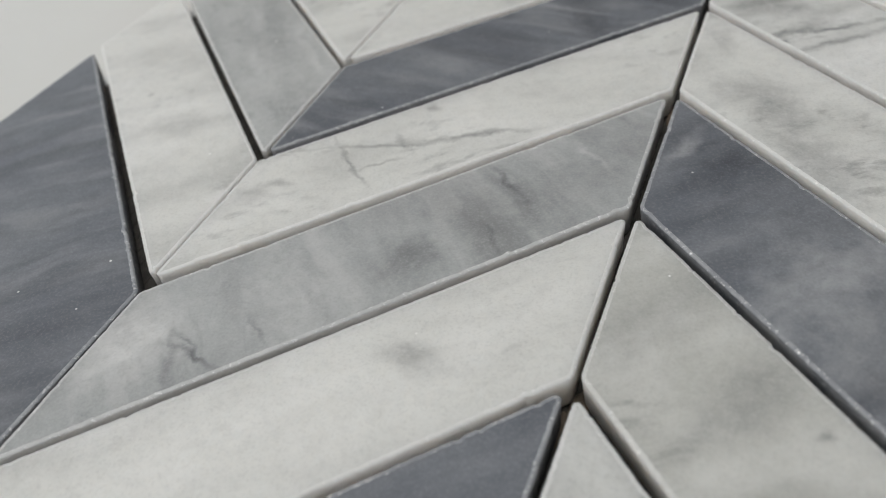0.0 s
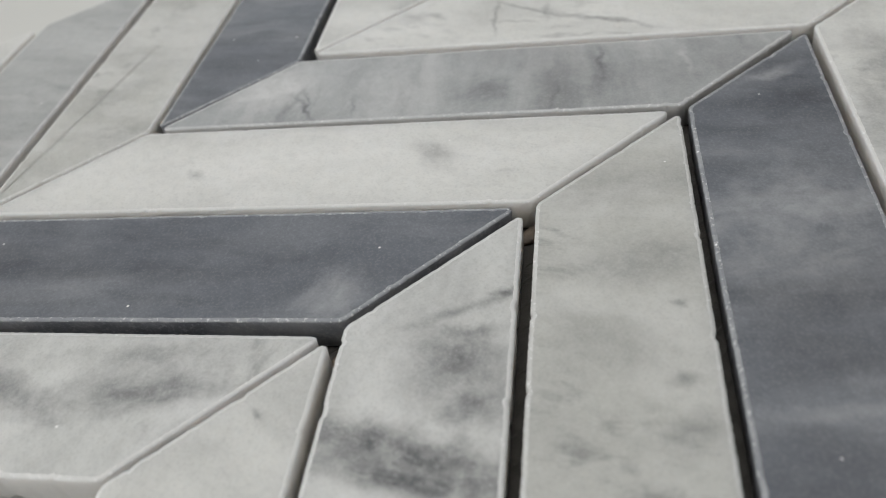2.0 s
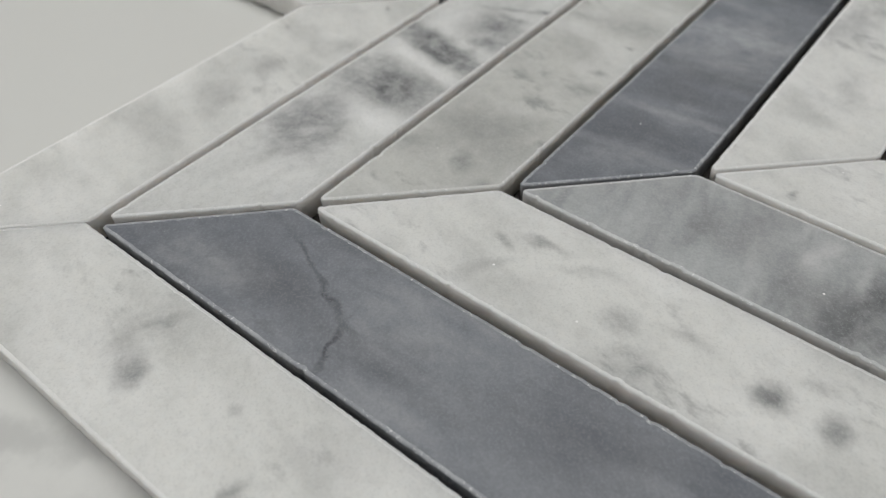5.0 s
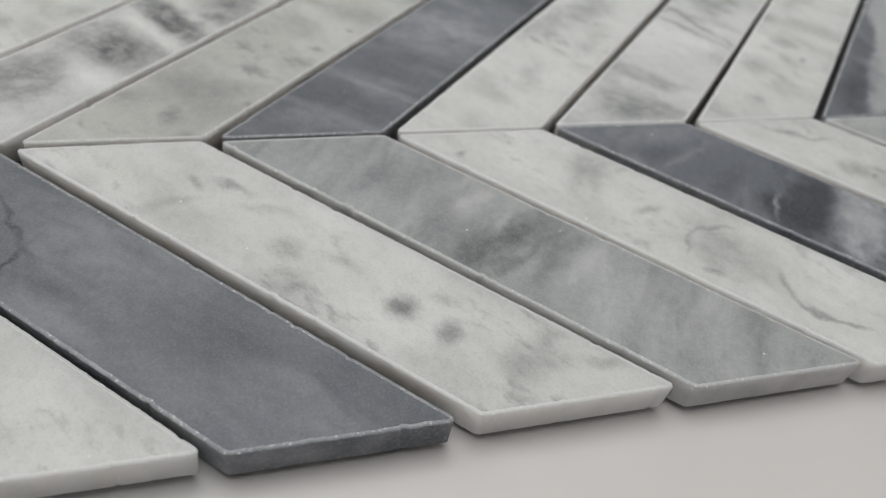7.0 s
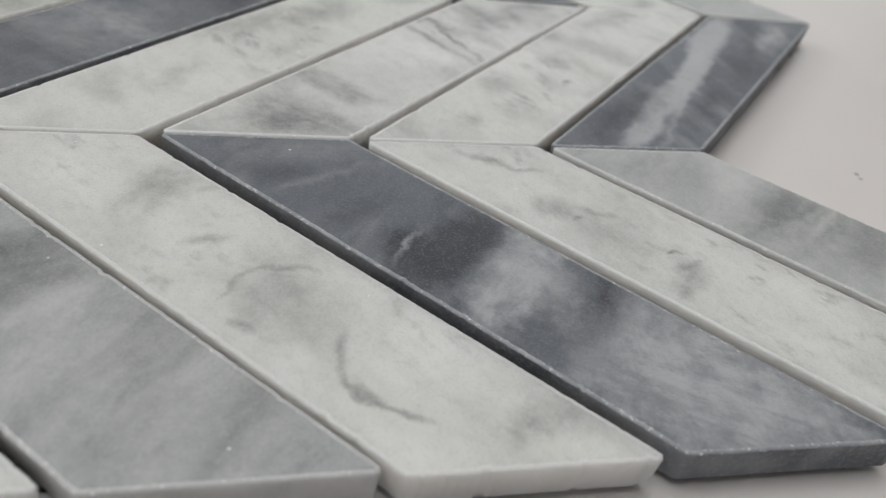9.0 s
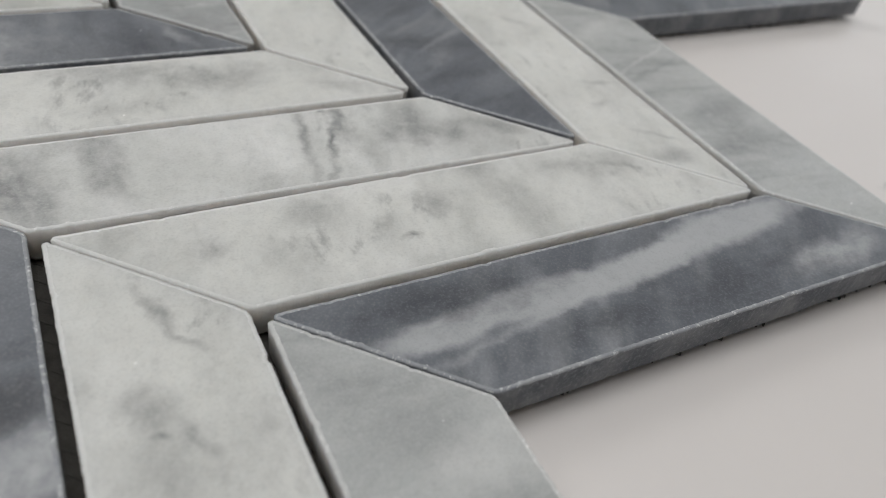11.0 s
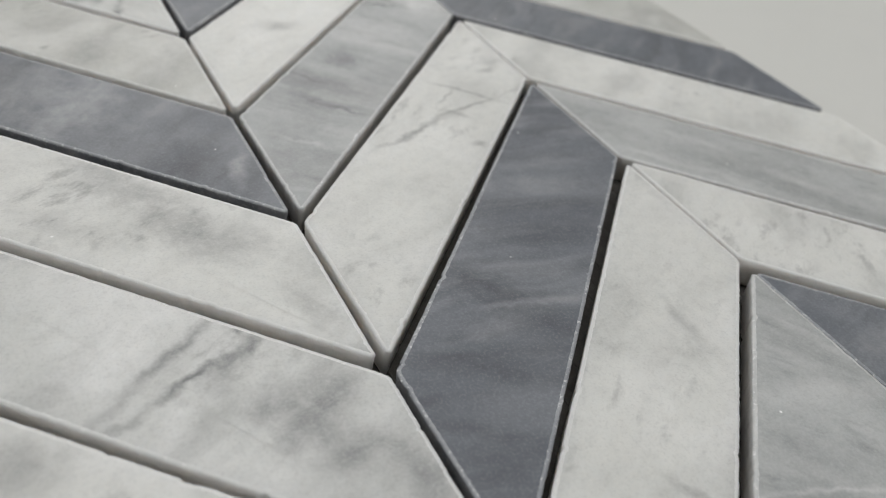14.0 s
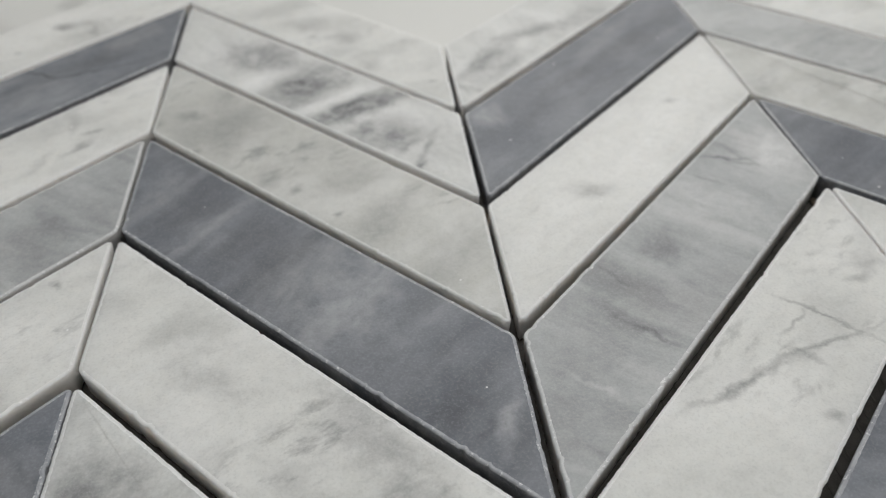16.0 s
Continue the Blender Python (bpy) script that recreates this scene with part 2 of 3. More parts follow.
def matt(name, light, dark, scale, rough=0.8, relief=0.2, distance=0.001):
    m = Nodes(name)
    tone = m.noise(m.coord, scale, 5)[0]
    m.bump(m.noise(m.coord, scale * 12, 3)[0], relief, distance)
    return m.finish(m.mix(m.step(tone, 0.3, 0.7), light, dark), rough)


TABLE_STONE = tabletop_stone()
LIT_SAWN = {sort: lit_sawn(sort) for sort in STONE}
LIT_WORN_EDGE = {sort: lit_worn_edge(sort) for sort in STONE}
FIBRE = matt("glass_fibre_mesh", (0.105, 0.1, 0.088), (0.06, 0.056, 0.05), 500, 0.75)
# adhesive brown, with the shade between the tiles painted in
SHADED_GLUE = matt("shaded_brown_adhesive", (0.09, 0.084, 0.074), (0.05, 0.046, 0.04), 300, 0.6, 0.5)
TAN_GLUE = matt("tan_adhesive", (0.17, 0.13, 0.095), (0.10, 0.08, 0.06), 500, 0.45, 0.4)
PLASTER = matt("white_wall_paint", (0.74, 0.73, 0.71), (0.70, 0.69, 0.67), 3)
WOOD = matt("oak_floor", (0.36, 0.27, 0.18), (0.27, 0.19, 0.12), 6, 0.5)
FRAME = matt("white_window_paint", (0.78, 0.78, 0.77), (0.72, 0.72, 0.71), 20, 0.4)


# ---- building helpers ----
def part(name, bm, material, parent=None, label=""):
    """Links a bmesh as one mesh object, under a thing or a part."""
    me = bpy.data.meshes.new(name)
    bm.normal_update()
    bm.to_mesh(me)
    bm.free()
    for mat in material if isinstance(material, (list, tuple)) else (material,):
        me.materials.append(mat)
    ob = new(name, me)
    ob.parent = parent
    return tagged(ob, label)


def box(bm, x0, x1, y0, y1, z0, z1):
    made = bmesh.ops.create_cube(bm, size=1.0)
    size = Matrix.Diagonal((x1 - x0, y1 - y0, z1 - z0, 1))
    bmesh.ops.transform(bm, verts=made["verts"], matrix=Matrix.Translation(((x0 + x1) / 2, (y0 + y1) / 2, (z0 + z1) / 2)) @ size)
    return made["verts"]


def boxes(name, spans, material, parent=None, bevel=0.0, label=""):
    bm = bmesh.new()
    for span in spans:
        box(bm, *span)
    if bevel:
        bmesh.ops.bevel(bm, geom=bm.edges[:], offset=bevel, segments=2, affect="EDGES", profile=0.7)
    return part(name, bm, material, parent, label)


# ---- the unseen room: plain walls that bounce light, two windows, a skylight, an added east opening ----
X0, X1, Y0, Y1, Z0, Z1 = -2.4, 2.4, -1.5, 2.6, -0.75, 1.85
SILL, HEAD = 0.32, 1.38
tagged(boxes("floor", [(X0 - 0.2, X1 + 0.2, Y0 - 0.2, Y1 + 0.2, Z0 - 0.15, Z0)], WOOD), "plain oak floor", "floor", kind="structure")
tagged(boxes("ceiling", [(X0 - 0.2, -1.0, Y0 - 0.2, Y1 + 0.2, Z1, Z1 + 0.15), (0.5, X1 + 0.2, Y0 - 0.2, Y1 + 0.2, Z1, Z1 + 0.15),
                         (-1.0, 0.5, Y0 - 0.2, -0.7, Z1, Z1 + 0.15), (-1.0, 0.5, 0.5, Y1 + 0.2, Z1, Z1 + 0.15)], PLASTER),
       "plain white ceiling with a skylight opening", "ceiling", kind="structure")
tagged(boxes("wall_south", [(X0, -1.1, Y0 - 0.2, Y0, Z0, Z1), (0.1, X1, Y0 - 0.2, Y0, Z0, Z1), (-1.1, 0.1, Y0 - 0.2, Y0, Z0, 0.83),
                            (-1.1, 0.1, Y0 - 0.2, Y0, 1.47, Z1)], PLASTER), "white wall with a window opening", "wall", kind="structure")
tagged(boxes("wall_west", [(X0 - 0.2, X0, Y0 - 0.2, 0.5, Z0, Z1), (X0 - 0.2, X0, 2.4, Y1 + 0.2, Z0, Z1), (X0 - 0.2, X0, 0.5, 2.4, Z0, SILL),
                           (X0 - 0.2, X0, 0.5, 2.4, HEAD, Z1)], PLASTER), "white wall with a wide opening for light", "wall", kind="structure")
tagged(boxes("wall_north", [(X0, X1, Y1, Y1 + 0.2, Z0, Z1)], PLASTER), "plain white wall", "wall", kind="structure")
# the east opening is made up to hold the added fill lamp
tagged(boxes("wall_east", [(X1, X1 + 0.2, Y0 - 0.2, -0.7, Z0, Z1), (X1, X1 + 0.2, 1.5, Y1 + 0.2, Z0, Z1), (X1, X1 + 0.2, -0.7, 1.5, Z0, SILL),
                           (X1, X1 + 0.2, -0.7, 1.5, 1.46, Z1)], PLASTER), "white wall with a wide opening for light", "wall", kind="structure")

# ---- the table ----
table = tagged(new("table"), "white polished stone table under the mosaic sheet", "table")
table.location = (0, 0, Z0)
boxes("tabletop", [(-0.75, 0.75, -0.55, 0.65, 0.72, 0.75)], TABLE_STONE, table, 0.003)
for lx in (-0.66, 0.66):
    for ly in (-0.46, 0.56):
        boxes("leg", [(lx - 0.03, lx + 0.03, ly - 0.03, ly + 0.03, 0.0, 0.72)], FRAME, table, 0.004)

# ---- the mosaic sheet ----
COLUMN, PITCH, RISE = 76.2, 38.12, 74.66
GAP_LONG, GAP_END = 4.10, 1.60
MESH_TOP, THICK = 0.0011, 0.0064
sheet = tagged(new("mosaic_sheet"), "chevron mosaic sheet of white, grey and dark marble tiles", "mosaic sheet")


def outline(bend):
    """The tile's outline in mm, counterclockwise with rounded corners: points, inward ways, and how far each may stray."""
    hx, hy, s = (COLUMN - GAP_END) / 2, (PITCH - GAP_LONG) / 2, bend * RISE / COLUMN
    counts = [max(6, int(2 * hx * math.hypot(1, s) / 0.5)), max(6, int(2 * hy / 0.5))] * 2
    corners = [Vector((u * hx, u * hx * s + v * hy)) for u, v in ((-1, -1), (1, -1), (1, 1), (-1, 1))]
    pts = []
    for k in range(4):
        a, b, c = corners[k - 1], corners[k], corners[(k + 1) % 4]
        p, q = b + (a - b).normalized() * 0.7, b + (c - b).normalized() * 0.7
        pts += [((1 - t) ** 2 * p + 2 * t * (1 - t) * b + t * t * q, 0.3) for t in (0.0, 0.3, 0.7, 1.0)]
        p, q = q, c + (b - c).normalized() * 0.7
        pts += [(p.lerp(q, j / counts[k]), 1.0) for j in range(1, counts[k])]
    ring = []
    for k, (p, free) in enumerate(pts):
        way = pts[(k + 1) % len(pts)][0] - pts[k - 1][0]
        ring.append((p, Vector((-way.y, way.x)).normalized(), free))
    return ring


def saw_marks(ring, seed):
    """How far, in mm, the saw and small chips have eaten into the edge at each point of an outline."""
    marks = []
    for p, _, free in ring:
        at = Vector((p.x * 0.11, p.y * 0.11, seed * 7.7))
        rough = 0.06 * noise.noise(at * 0.5) + 0.03 * noise.noise(at * 5.1) + 0.10 * noise.noise(at * 17.3)
        chip = min(0.22, max(0.0, noise.noise(at * 5.3 + Vector((31, 7, 2))) - 0.42) * 1.5)
        marks.append(free * (rough + chip))
    return marks


def tile(column, row, sort, grain, mottle, shift, *blots):
    """One chevron tile. shift: how far it lies off the regular grid (mm, mm, degrees)."""
    c, seed = "ABCD".index(column), "ABCD".index(column) * 8 + row + 1
    bend = 1 if c % 2 else -1
    rnd = random.Random(seed)
    marks = saw_marks(outline(bend), seed)
    undercut = [rnd.uniform(0.0, 0.25) for _ in range(4)]
    bm = bmesh.new()
    # rings from the bottom up: (height, inset in mm, share of the unevenness)
    top = THICK * 1000
    levels = ((0.0, 0.05, 1.5), (0.5, -0.3, 1.2), (top - 1.2, -0.46, 1.0), (top - 0.28, -0.5, 1.1),
              (top - 0.09, -0.42, 1.2), (top, -0.14, 1.0), (top, 0.2, 1.4))
    rings, ring = [], outline(bend)
    for z, inset, share in levels:
        low, loop = 1.0 - z / top, []
        for k, (p, n, _) in enumerate(ring):
            d = inset + share * marks[k] + low * undercut[k * 4 // len(ring)]
            loop.append(bm.verts.new(((p.x + n.x * d) / 1000, (p.y + n.y * d) / 1000, z / 1000)))
        rings.append(loop)
    count = len(ring)
    for j in range(len(rings) - 1):
        for k in range(count):
            f = bm.faces.new((rings[j][k], rings[j][(k + 1) % count], rings[j + 1][(k + 1) % count], rings[j + 1][k]))
            f.smooth, f.material_index = j < 5, (1, 1, 1, 2, 2, 2)[j]
    bm.faces.new(rings[-1])
    bm.faces.new(rings[0][::-1])
    label = {"white": "white marble tile with faint grey clouds", "cloudy": "olive-grey clouded white marble tile", "grey": "mid-grey streaked marble tile",
             "silver": "light-grey marble tile with soft streaks", "pale": "pale marble tile with grey patches", "dark": "dark blue-grey marble tile"}[sort]
    ob = part("tile", bm, (marble(sort, seed, grain, mottle, blots), LIT_SAWN[sort], LIT_WORN_EDGE[sort]), sheet, label)
    ob.matrix_basis = pose(((c - 1.5) * COLUMN + shift[0]) / 1000, ((row - 3.5) * PITCH + RISE / 2 + shift[1]) / 1000,
                           MESH_TOP + rnd.uniform(-0.1, 0.12) / 1000, rnd.uniform(-0.12, 0.12), rnd.uniform(-0.12, 0.12), shift[2])
    return ob


tile("A", 0, "white", 35, 0.75, (0.00, 0.00, 0.00))
tile("A", 1, "silver", 30, 0.9, (0.02, 0.18, 0.08))
tile("A", 2, "cloudy", 35, 0.85, (0.24, 0.28, 0.18))
tile("A", 3, "dark", 40, 0.9, (0.30, -0.42, -0.20))
tile("A", 4, "white", 35, 0.75, (0.12, 0.18, -0.00))
tile("A", 5, "silver", -50, 0.9, (0.01, -0.23, -0.04),
     (-1.3, 12.7, 36.8, 3.1, 126, -0.26))
tile("A", 6, "white", 35, 0.75, (-0.22, -0.40, -0.31))
tile("A", 7, "dark", 10, 0.9, (0.13, 0.10, -0.01),
     (29.2, -30.9, 8.1, 2.48, -166, 0.33),
     (19.4, -4.7, 6.1, 1.86, 33, -0.39))
tile("B", 0, "pale", -60, 0.7, (-0.06, 0.03, 0.02),
     (9.3, 12.8, 10.5, 2, 20, -0.4),
     (25.5, 28.9, 13.9, 1.8, 54, -0.42),
     (29.6, 29.9, 10.9, 1.8, 54, -0.42),
     (22.4, 33.5, 11.3, 2.2, 48, -0.35),
     (-6.4, 5.8, 10.6, 3, 43, -0.3),
     (37.1, 35.6, 4.7, 1.5, 51, 0.5))
tile("B", 1, "dark", 45, 0.9, (-0.32, 0.38, 0.42),
     (32, 20.4, 4.6, 3.1, -68, 0.45),
     (-3.9, -6.6, 23.6, 1.86, 43, -0.26))
tile("B", 2, "white", 35, 0.3, (-0.14, 0.13, 0.33),
     (-6, -6, 30, 9, 44, 0.4),
     (15.3, 17, 4.4, 1.86, -8, -0.39),
     (-16.6, -18.3, 1.5, 1.24, 9, -0.39),
     (-24.3, -2.4, 1.8, 1.24, -18, -0.33))
tile("B", 3, "grey", -45, 0.9, (-0.30, -0.28, 0.63),
     (-23.3, -29, 4.8, 0.7, -60, -0.8),
     (-19, -29.2, 5.6, 0.7, -9, -0.75),
     (-22.6, -26.5, 3.5, 0.6, -29, -0.7),
     (4.2, -1.7, 4.7, 4, 76, -0.4),
     (16, 21, 5.9, 0.8, -47, -0.6),
     (17.1, 6.9, 3.2, 0.6, -54, -0.5),
     (-7.7, -14, 4.9, 1, -38, -0.38),
     (-31.9, -29.4, 7.3, 6, 61, 0.72),
     (-10.1, -13.1, 10.3, 7, -17, 0.28),
     (27.2, 32.6, 3.5, 0.6, -40, 0.59),
     (19.4, 18.3, 14.1, 7, 46, -0.25),
     (-11.8, -21.4, 2.9, 0.6, -40, -0.4))
tile("B", 4, "white", 35, 0.65, (-0.24, 0.14, 0.15),
     (-18.4, -15.4, 6.5, 0.6, -43, -0.6),
     (2.3, -3.5, 7.9, 0.9, 17, -0.75),
     (-14.4, -9.5, 9.9, 0.6, 16, -0.5),
     (13.5, -5.4, 4.3, 0.6, 23, -0.5),
     (-12.3, -14.9, 3.4, 0.6, 27, -0.45),
     (-8.6, 4.2, 1.5, 1, -38, -0.5),
     (-32.6, -30, 2.8, 2, 30, -0.35),
     (-28.5, -25.1, 2.3, 1, 23, -0.45),
     (-10.6, -7.7, 2.6, 0.6, -40, -0.4))
tile("B", 5, "dark", -10, 0.9, (-0.04, 0.23, 0.34),
     (11.3, 12, 11.9, 3, 126, -0.4),
     (23.6, 24.1, 12.8, 2, 149, -0.35),
     (9.2, 13.5, 7.7, 1, 168, 0.3),
     (34.3, 32.1, 10.5, 1.5, 153, -0.3),
     (-16.1, -14.2, 10, 3, 163, 0.2),
     (36.2, 26.6, 2, 1.5, -167, -0.35))
tile("B", 6, "white", 35, 0.6, (-0.00, -0.25, -0.25),
     (20.2, 19, 2.5, 1.5, 157, -0.35),
     (9.1, 17.9, 2.7, 1, 122, -0.4),
     (33.7, 37.6, 5.5, 2, 131, -0.3),
     (-14.2, -9.3, 4.5, 1.2, 91, -0.3),
     (26.1, 33.5, 4, 1, 97, -0.3))
tile("B", 7, "silver", -50, 0.9, (-0.11, -0.47, -0.59),
     (-6.5, -9, 9, 1, 158, -0.4),
     (6.1, 8.3, 9.1, 4, 148, -0.3),
     (-15.1, -11.6, 13.5, 0.6, 162, 0.5),
     (15, 14.7, 5.4, 3, 151, -0.25),
     (-26.2, -26.5, 10.6, 2, 161, 0.25))
tile("C", 0, "white", 35, 0.75, (0.32, -0.11, -0.33),
     (-9.7, 10.7, 2.8, 3, 96, -0.3),
     (-34, 40.6, 0.9, 0.8, 33, -0.55),
     (1.1, 1.2, 3.6, 4, 109, -0.22),
     (-17.1, 30.1, 2.7, 2, 102, -0.25))
tile("C", 1, "pale", -60, 0.7, (-0.10, 0.20, -0.31),
     (-13.1, 12.1, 12.7, 3.6, 33, -0.85),
     (1.1, 0.2, 11.3, 5.5, 49, -0.72),
     (-14.0, 23.7, 2.8, 1.8, 56, -0.75),
     (-27.8, 35.5, 6.9, 1, 74, -0.55),
     (-23.9, 32.6, 3.5, 1.2, 58, -0.5),
     (-20.9, 28.3, 3.9, 3, 35, -0.5),
     (-27.0, 40.8, 1.8, 0.7, 43, -0.75),
     (-16.0, 26.8, 8.7, 4, 22, -0.3),
     (-6.8, 8.5, 11.2, 1.6, 34, 0.6),
     (14.2, -18.8, 7.1, 7, 91, -0.5),
     (9.2, -13.5, 4.9, 4, 48, -0.3),
     (13.2, -4.8, 7.0, 3, 40, 0.5))
tile("C", 2, "cloudy", 35, 0.9, (-0.07, 0.44, -0.41),
     (10.5, -8.3, 2.8, 1.5, 68, -0.4),
     (2.7, 9.3, 1.6, 1.2, 39, -0.5),
     (-7, 19.6, 1, 0.8, 56, -0.55),
     (8.3, 3.9, 3.3, 2, 67, -0.35),
     (29, -26, 2, 2.2, 76, -0.4),
     (25.5, -10.3, 1.3, 1, 56, -0.5),
     (19.7, -18.2, 6.7, 7, 88, -0.25),
     (20.8, -35.1, 4.6, 3, 75, -0.3),
     (36.6, -22.5, 1.5, 1.2, 33, -0.45),
     (-16.7, 21.6, 7.6, 3, 58, -0.3),
     (32.3, -43.2, 1, 1, 43, -0.45),
     (5.8, -6.7, 1, 0.8, 48, -0.5))
tile("C", 3, "dark", 50, 0.9, (0.21, 0.12, -0.19),
     (14, -14, 34, 9, -45, 0.15),
     (1.2, 1.9, 11.6, 4, 62, -0.35),
     (5.7, -4.1, 11.3, 3, 62, -0.28),
     (13.4, -12.8, 12.6, 2, 64, -0.24),
     (24, -24.5, 11, 5, 58, -0.32),
     (-6.1, 9.3, 10.6, 3, 55, 0.34),
     (19.5, -17.2, 9.7, 1.2, 52, 0.34),
     (-34.3, 38.1, 5.6, 1.5, 76, 0.52),
     (-29.3, 29, 12, 2, 52, -0.24),
     (31.6, -33.2, 9.2, 3, 65, 0.17),
     (-0.8, 1.2, 10.7, 5, -122, 0.34),
     (-19.8, 33.8, 7.9, 2.5, -142, -0.39),
     (-24.2, 37.3, 6.1, 2, -135, -0.32),
     (-30.5, 41.2, 2.9, 1, -133, -0.35),
     (8.6, -13.5, 7, 4, -128, -0.21),
     (-12.7, 10.8, 6.8, 3, -124, 0.29))
tile("C", 4, "white", 35, 0.95, (0.26, 0.12, -0.23),
     (-21.5, 21.6, 8, 3, 133, -0.25),
     (14.7, -13.9, 4.9, 2, 152, -0.35),
     (-1.2, 9.3, 7.8, 2, 138, -0.2),
     (-21.1, 14.3, 13.1, 2.5, 136, -0.35),
     (-33, 41.5, 6.3, 2, 117, -0.3),
     (-15, 2.5, 7.7, 2, 143, -0.35),
     (-7.6, -8.1, 5.1, 2, 146, -0.3))
tile("C", 5, "pale", 35, 1, (0.17, 0.62, -0.34),
     (32.3, -35.8, 4.7, 3, 73, -0.5),
     (-11.8, 9.9, 10.2, 1, 25, -0.75),
     (17.1, -20.8, 10.4, 2.5, 46, -0.45),
     (29.6, -27.5, 7.8, 4, 53, -0.5),
     (-25.7, 20.9, 7.3, 3, 37, -0.45),
     (-34.9, 37.1, 5.6, 2, 96, -0.35),
     (-3.5, -1.8, 9.1, 4, 42, 0.5),
     (25.8, -11.9, 3.4, 2, 75, 0.45),
     (-8.3, 15.9, 5.5, 1.5, 47, 0.55),
     (-8.1, 5.4, 10.4, 1.2, -142, -0.6),
     (-18, 7.3, 5.6, 1.5, -136, -0.5),
     (-20.5, 2.3, 0.8, 1, 179, -0.85),
     (-27.8, 29, 4.4, 2.5, -177, -0.4),
     (-19.2, 17.9, 3.9, 2, -140, -0.35),
     (0.1, 4, 4.9, 5, 124, 0.4))
tile("C", 6, "white", 35, 1, (0.04, 0.29, 0.26),
     (11.2, -4.5, 1, 0.8, 124, -0.65),
     (12, -22.2, 3.8, 3, 123, -0.25),
     (28.6, -31.3, 2.6, 2, 86, -0.25),
     (-31.8, 25.4, 7.8, 3, 120, -0.3),
     (-0.7, -3.9, 3.5, 3, 143, -0.3),
     (-15.7, -0.4, 3.4, 2, 142, -0.25),
     (-24.5, 13.6, 4.8, 3, 149, -0.2))
tile("C", 7, "dark", 10, 0.9, (0.14, -0.20, 0.38),
     (27.9, -28.4, 11.2, 2.2, 139, 1),
     (13.7, -15.5, 13.2, 2.6, 136, 1),
     (-1.0, -3.3, 14.1, 2.4, 142, 1),
     (-20.1, 10.6, 20.0, 3, 143, 1),
     (18.9, -15.4, 17.2, 1, 144, 0.6),
     (-7.3, 15.9, 21.4, 5, 140, -0.5),
     (22.6, -31.3, 18.0, 4, 132, -0.5),
     (-24.8, 32.5, 10.9, 2.5, 143, 0.6),
     (18.7, -9.1, 11.4, 2, 139, -0.4))
tile("D", 0, "white", 35, 0.65, (-0.48, -0.54, 0.10),
     (-1.8, -6.4, 2.2, 2, 92, -0.5),
     (20.1, 10.5, 2.1, 1.5, 132, -0.5),
     (-12.6, -2.3, 2.3, 1.2, 102, -0.4),
     (6, 10.6, 0.9, 1, 103, -0.4),
     (-8.9, -6.9, 2.7, 4, 99, -0.28),
     (33.1, 22.6, 1.2, 1.5, 104, -0.35),
     (15.8, 24.1, 6.1, 4, 60, -0.15))
tile("D", 1, "dark", 50, 0.9, (0.20, -0.70, 0.32),
     (0, 0, 48, 13, 45, 0.16),
     (-5, -14.2, 5.2, 0.5, 154, -0.75),
     (-15.4, -13.7, 5.9, 0.6, -163, -0.7),
     (-25.4, -17.5, 4.9, 0.5, -154, -0.6),
     (-20.2, -23.2, 8.7, 3, 51, -0.4),
     (-2.5, 0.3, 2, 1.5, 83, -0.35),
     (-25.2, -33.1, 10.7, 3, 53, 0.25),
     (15.7, 17.8, 10.3, 5, 61, -0.25),
     (-4.8, -0.6, 8.1, 3, 57, 0.18))
tile("D", 2, "white", 35, 0.8, (-0.23, -0.15, 0.57),
     (-21.9, -14.3, 3.5, 1.2, 45, -0.52),
     (-24.7, -20.3, 2.1, 1, 25, -0.44),
     (-13.8, -7.7, 4, 1.2, 72, -0.32),
     (-4, -6.5, 2.8, 2, 67, -0.4),
     (1.5, 4.6, 3.1, 1.5, 46, -0.32),
     (13.3, 12, 2.5, 2, 39, -0.56),
     (20.2, 18.4, 1.7, 1.8, 46, -0.56),
     (12.3, 20.4, 1.6, 1.5, 70, -0.4),
     (5.3, -6.5, 3.7, 2.5, 77, -0.34),
     (27.6, 31.9, 3.5, 5, 19, -0.32),
     (30.5, 43, 3.6, 1.5, 72, -0.36),
     (-18.9, -24.6, 3.5, 1.5, 98, -0.28))
tile("D", 3, "grey", -35, 0.9, (0.07, 0.27, 0.40),
     (-1, -4.1, 10.9, 3, 120, -0.65),
     (2.7, -0.2, 8, 1.5, 120, -0.55),
     (-10.4, -12.3, 10.6, 2, 125, -0.45),
     (-24, -23.9, 5.5, 2, 129, -0.35),
     (5.7, 5.4, 9.2, 2, 120, -0.4),
     (-13.1, -6.3, 6, 2, 121, 0.45),
     (-6.5, -1.9, 3.7, 1, 128, 0.4),
     (7.1, 10.4, 8.2, 3, 118, 0.3),
     (18.7, 18.6, 10.6, 6, 99, 0.2))
